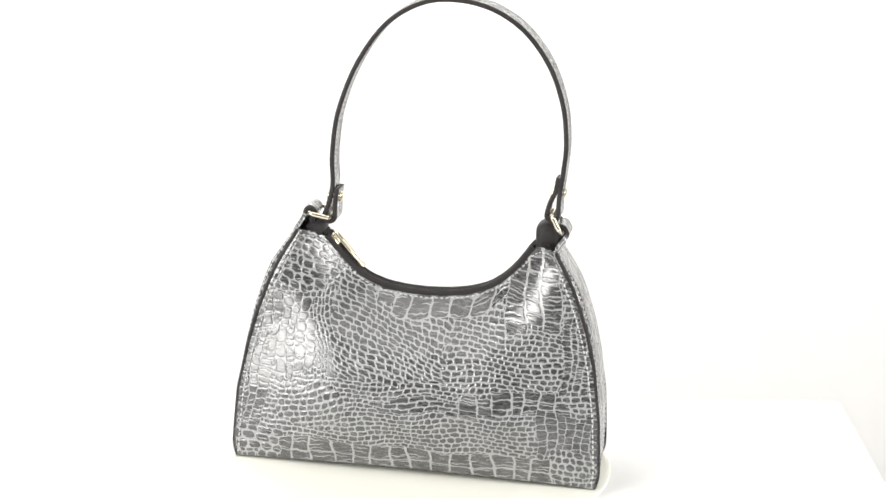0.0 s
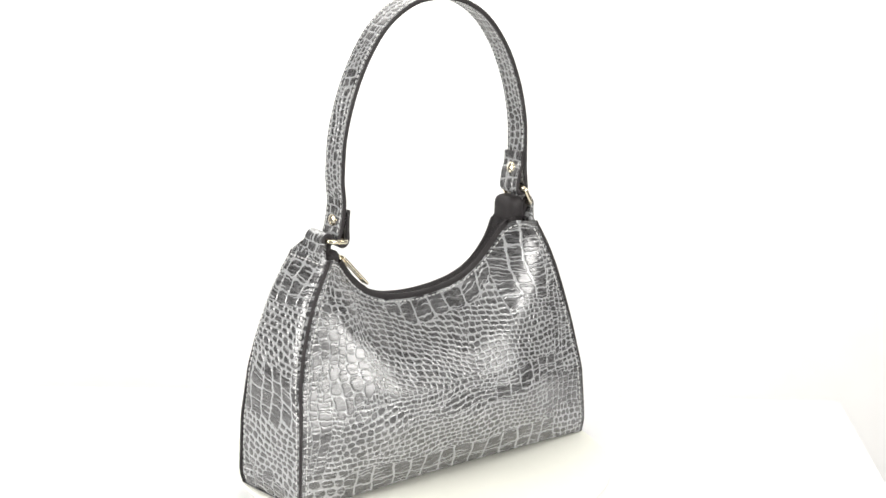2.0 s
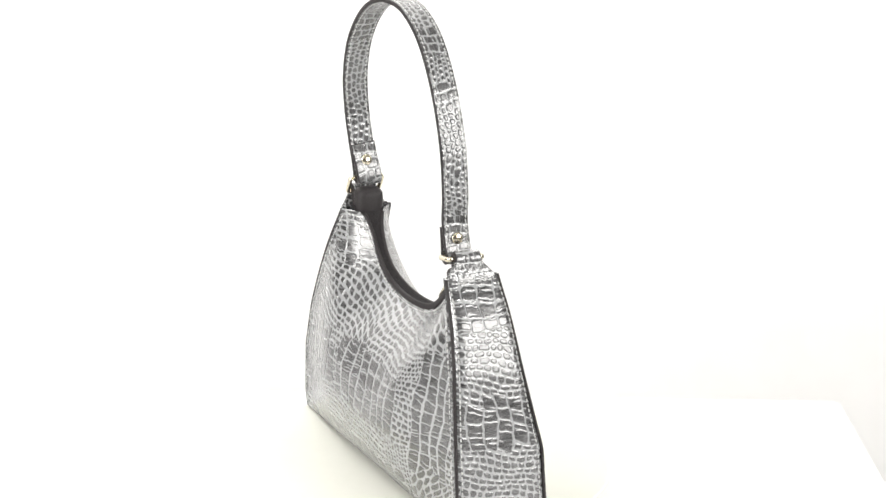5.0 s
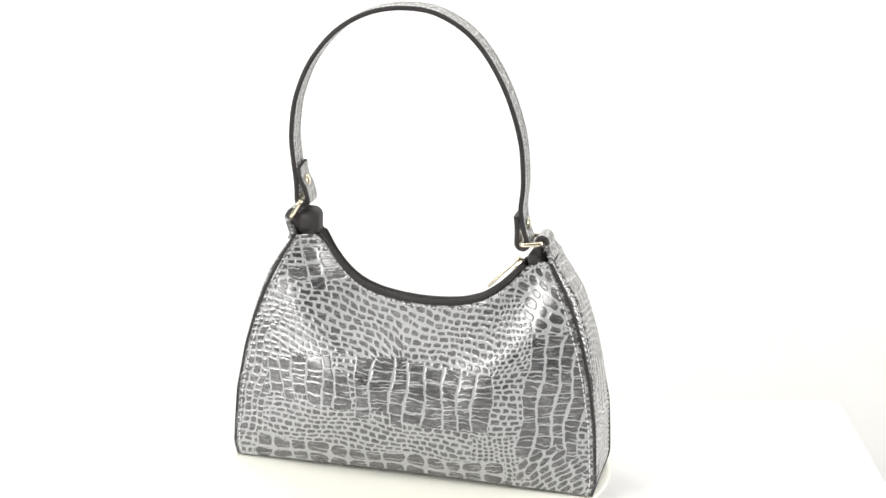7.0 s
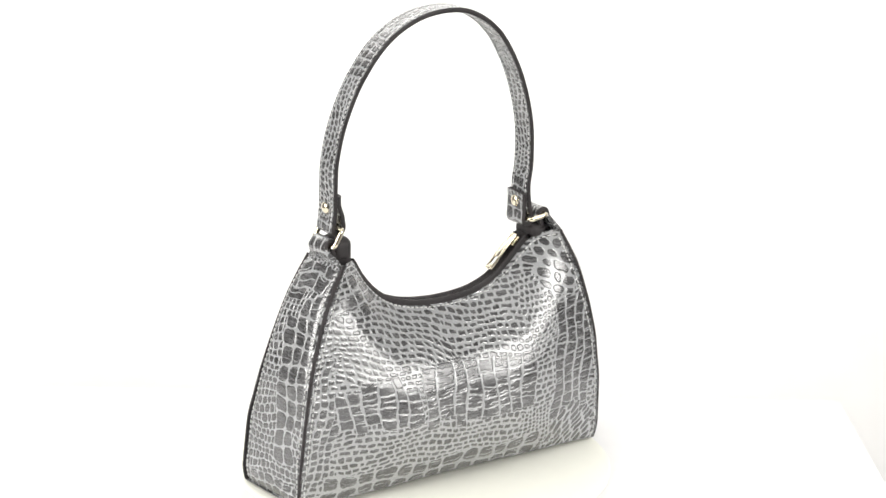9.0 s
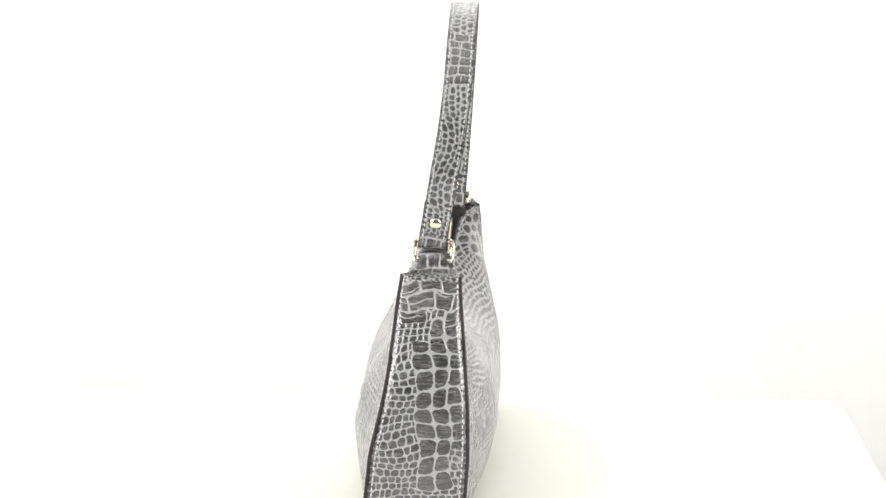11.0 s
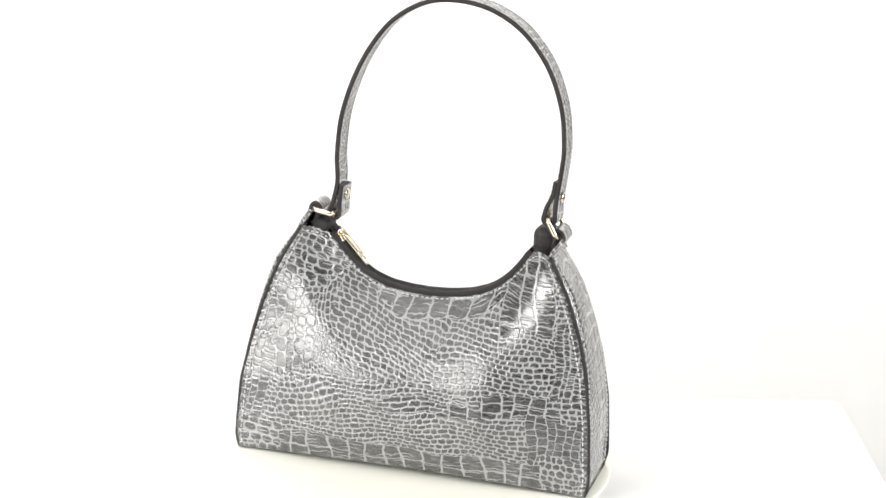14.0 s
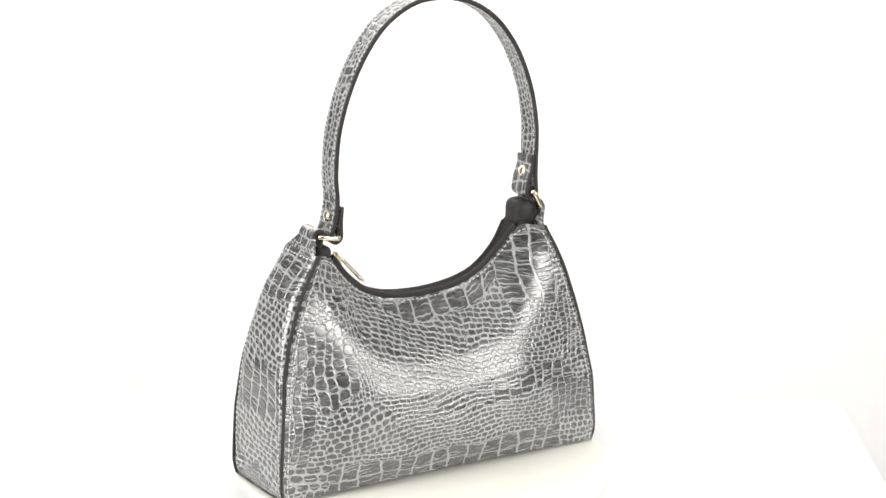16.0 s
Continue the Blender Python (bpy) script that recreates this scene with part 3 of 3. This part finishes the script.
def strap_y(z, x=-0.07):
    """The strap leans: its way across the bag by height, for each of its two ends."""
    left = np.interp(z, [0.176, 0.205, 0.275, 0.340], [0.0112, 0.0130, 0.0170, 0.0195])
    right = np.interp(z, [0.187, 0.220, 0.278, 0.340], [0.0095, 0.0138, 0.0203, 0.0222])
    f = np.clip((np.asarray(x) + 0.07) / 0.15, 0, 1)
    return left + (right - left) * f


def ring(bag, side):
    """A rectangular metal ring between the loop tab and the strap's end."""
    (ax, az), (bx, bz) = LOOPS[side]
    d = np.array([bx - ax, 0, bz - az])
    ln = np.linalg.norm(d)
    d /= ln
    c = np.array([(ax + bx) / 2, YC0, (az + bz) / 2])
    hl, hwid, r = ln / 2 + 0.0002, 0.0124, 0.0022
    pts = []
    for u, v, a0 in ((hl - r, hwid - r, 0), (-hl + r, hwid - r, 90), (-hl + r, -hwid + r, 180), (hl - r, -hwid + r, 270)):
        for i in range(5):
            a = radians(a0 + 22.5 * i)
            pts.append(c + d * (u + r * math.cos(a)) + np.array([0, 1, 0]) * (v + r * math.sin(a)))
    path, _ = smooth_path(pts, 0.0012, True)
    nrm = np.cross(d, (0, 1, 0))
    return sweep("ring", path, round_section(0.0033, 0.0030, 0.0012, 3), nrm, GOLD, bag, "pale gold rectangular metal ring", True)


def leather_strip(name, pts, width, thick, bag, seed, label, widths=None, raw=0.0):
    """A leather strip swept along a path: embossed faces and black painted edges."""
    path, s = smooth_path(pts, 0.0006)
    nw = 34
    n = len(path)
    tan = np.gradient(path, axis=0)
    tan /= np.linalg.norm(tan, axis=1)[:, None]
    sd = np.array([0.0, 1.0, 0.0]) - tan * tan[:, 1:2]
    sd /= np.linalg.norm(sd, axis=1)[:, None]
    up = np.cross(tan, sd)
    wd = np.full(n, width) if widths is None else np.interp(s / s[-1], *widths)
    a = np.linspace(-0.5, 0.5, nw)
    rim = 1 - np.clip((np.abs(a) - 0.46) / 0.04, 0, 1) ** 2 * 0.35
    sec = np.concatenate([np.stack([a, 0.5 * rim], 1), np.stack([a[::-1], -0.5 * rim], 1)])
    k = len(sec)
    U = np.repeat(s[:, None], k, 1) * 1000
    Vv = sec[None, :, 0] * wd[:, None] * 1000 + np.where(np.arange(k) < nw, 0, 60)[None]
    P = np.stack([U.ravel(), np.broadcast_to(Vv, U.shape).ravel()], 1)
    sc, attrs = emboss(P, STRAP_ZONES, seed)
    inner = (np.abs(sec[:, 0]) < 0.46)[None, :, None]
    h = sec[None, :, 1:2] * thick + inner * (np.sign(sec[None, :, 1:2]) * 0.00035 * (sc.reshape(n, k, 1) - 1))
    v = path[:, None] + sd[:, None] * (sec[None, :, :1] * wd[:, None, None]) + up[:, None] * h
    f = grid_faces(n, k, False, True)
    vi = np.tile(np.arange(k), n - 1)
    idx = np.where(np.isin(vi, (0, nw - 2, nw - 1, nw, k - 2, k - 1)), 1, 0)
    idx[:int(raw * (n - 1)) * k] = 0
    fl = f.tolist() + [list(range(k))[::-1], list(range((n - 1) * k, n * k))]
    idx = np.concatenate([idx, [1, 1]])
    ob = mesh_from(name, v.reshape(-1, 3), fl, [LEATHER, BLACK], bag, label, attrs=attrs, mat_idx=idx)
    return ob, path, sd, up


def rivet(parent, at, out):
    """A domed metal rivet head; out: the way it faces."""
    out = Vector(out).normalized()
    q = out.to_track_quat("Z", "Y").to_matrix().to_4x4()
    bm = bmesh.new()
    prof = [(0.0040, 0.0), (0.0041, 0.0005), (0.0038, 0.0010), (0.0028, 0.0016), (0.0014, 0.0020), (0.0, 0.0021)]
    n = 24
    rows = []
    for r, z in prof[:-1]:
        rows.append([bm.verts.new((r * math.cos(2 * math.pi * i / n), r * math.sin(2 * math.pi * i / n), z)) for i in range(n)])
    tip = bm.verts.new((0, 0, prof[-1][1]))
    for a, b in zip(rows, rows[1:]):
        for i in range(n):
            bm.faces.new((a[i], a[(i + 1) % n], b[(i + 1) % n], b[i]))
    for i in range(n):
        bm.faces.new((rows[-1][i], rows[-1][(i + 1) % n], tip))
    bm.transform(Matrix.Translation(at) @ q)
    part("rivet", bm, GOLD, parent, "round pale gold rivet head")


def strap(bag):
    (lx, lz), (rx, rz) = LOOPS[-1][1], LOOPS[1][1]
    r = 0.0039
    xz = [(lx + 0.0050, lz + 0.0195), (lx + 0.0042, lz + 0.0130), (lx + 0.0039, lz + 0.0065), (lx + r, lz), (lx + r * 0.7, lz - r * 0.7), (lx, lz - r),
          (lx - r * 0.7, lz - r * 0.7), (lx - r, lz), (lx - 0.0008, lz + 0.0090), (-0.0695, 0.2020), (-0.0705, 0.2220), (-0.0670, 0.2530), (-0.0545, 0.2875),
          (-0.0350, 0.3160), (-0.0110, 0.3315), (0.0130, 0.3348), (0.0375, 0.3300), (0.0598, 0.3165), (0.0780, 0.2938), (0.0888, 0.2672), (0.0926, 0.2420),
          (0.0920, 0.2240), (rx + 0.0040, rz + 0.0120), (rx + r, rz), (rx + r * 0.7, rz - r * 0.7), (rx, rz - r), (rx - r * 0.7, rz - r * 0.7), (rx - r, rz),
          (rx - 0.0022, rz + 0.0080), (rx + 0.0012, rz + 0.0160), (rx + 0.0024, rz + 0.0245)]
    pts = [(x, float(strap_y(z, x)), z) for x, z in xz]
    ob, path, sd, up = leather_strip("strap", pts, STRAP_W, 0.0033, bag, 53, "grey crocodile-embossed leather shoulder strap with black painted edges")
    n = len(path)
    for k in (-1, 1):
        for face in (-1, 1):
            p = path + sd * (k * (STRAP_W / 2 - 0.0022)) + up * (face * 0.00168)
            stitches("stitching", p[60:n - 60:14], tuple(up[n // 2] * face), ob, 0.0034, 0.0024, 0.0004)
    for x, z, nx, nz in ((lx - 0.0018, lz + 0.0125, -1, 0.05), (lx + 0.0058, lz + 0.0125, 1, -0.05), (rx + 0.0060, rz + 0.0135, 1, -0.2), (rx - 0.0014, rz + 0.0130, -1, 0.3)):
        rivet(ob, (x, float(strap_y(z, x)), z), (nx, 0, nz))
    return ob


def loop_tab(bag, side):
    """The gusset's upper end: narrows, goes over the ring's bar and folds back inside."""
    (ax, az), _ = LOOPS[side]
    r = 0.0034
    foot = float(half_width(0.168) + end_swell(side, 0.168, 0.0)) - 0.0022
    pts = [(side * foot, YC0, 0.1670), (side * (foot - 0.0012), YC0, 0.1708), (ax + side * (r + 0.0008), YC0, az - 0.0030), (ax + side * r, YC0, az + 0.0008),
           (ax + side * r * 0.6, YC0, az + r * 0.8), (ax, YC0, az + r), (ax - side * r * 0.7, YC0, az + r * 0.7), (ax - side * r, YC0, az),
           (ax - side * r * 0.5, YC0, az - 0.0045), (side * 0.0855, YC0, 0.1660)]
    leather_strip("loop_tab", pts, STRAP_W, 0.0034, bag, 61 + side, "leather tab folded over the metal ring",
                  ([0, 0.10, 0.30, 0.40, 1.0], [0.0345, 0.0340, 0.0205, 0.0182, 0.0182]), 0.34)


def handbag():
    bag = tagged(new("handbag"), "grey crocodile-embossed leather handbag with black edges standing upright", "handbag")
    body_panel(bag, True)
    body_panel(bag, False)
    gusset(bag, -1)
    gusset(bag, 1)
    bottom_panel(bag)
    zip_closure(bag)
    for side in (-1, 1):
        loop_tab(bag, side)
        ring(bag, side)
    strap(bag)
    # the upper ends are pulled out of line with the base, each its own way
    for ob in bag.children_recursive:
        co = np.empty(len(ob.data.vertices) * 3, dtype=np.float32)
        ob.data.vertices.foreach_get("co", co)
        co = co.reshape(-1, 3)
        x, z = co[:, 0], co[:, 2]
        high = np.interp(z, [0.06, 0.16, 0.20, 0.30], [0.0, 1.0, 1.0, 0.0])
        co[:, 1] += high * (0.0019 * np.clip(-x / 0.09, 0, 1) - 0.0022 * np.clip(x / 0.09, 0, 1))
        ob.data.vertices.foreach_set("co", co.ravel())
        ob.data.update()
    return bag


studio()
table()
TURNTABLE = turntable()
HANDBAG = handbag()


def motions():
    """The turntable turns evenly, once in 14.3 s, and the bag with it."""
    for thing, lift in ((HANDBAG, -0.0065), (TURNTABLE, 0)):
        walk(thing, [(0.5 * i, pose(0.0011, 0, lift, 0, 0, -10.16 + 360 / 14.3 * 0.5 * i)) for i in range(33)])


motions()
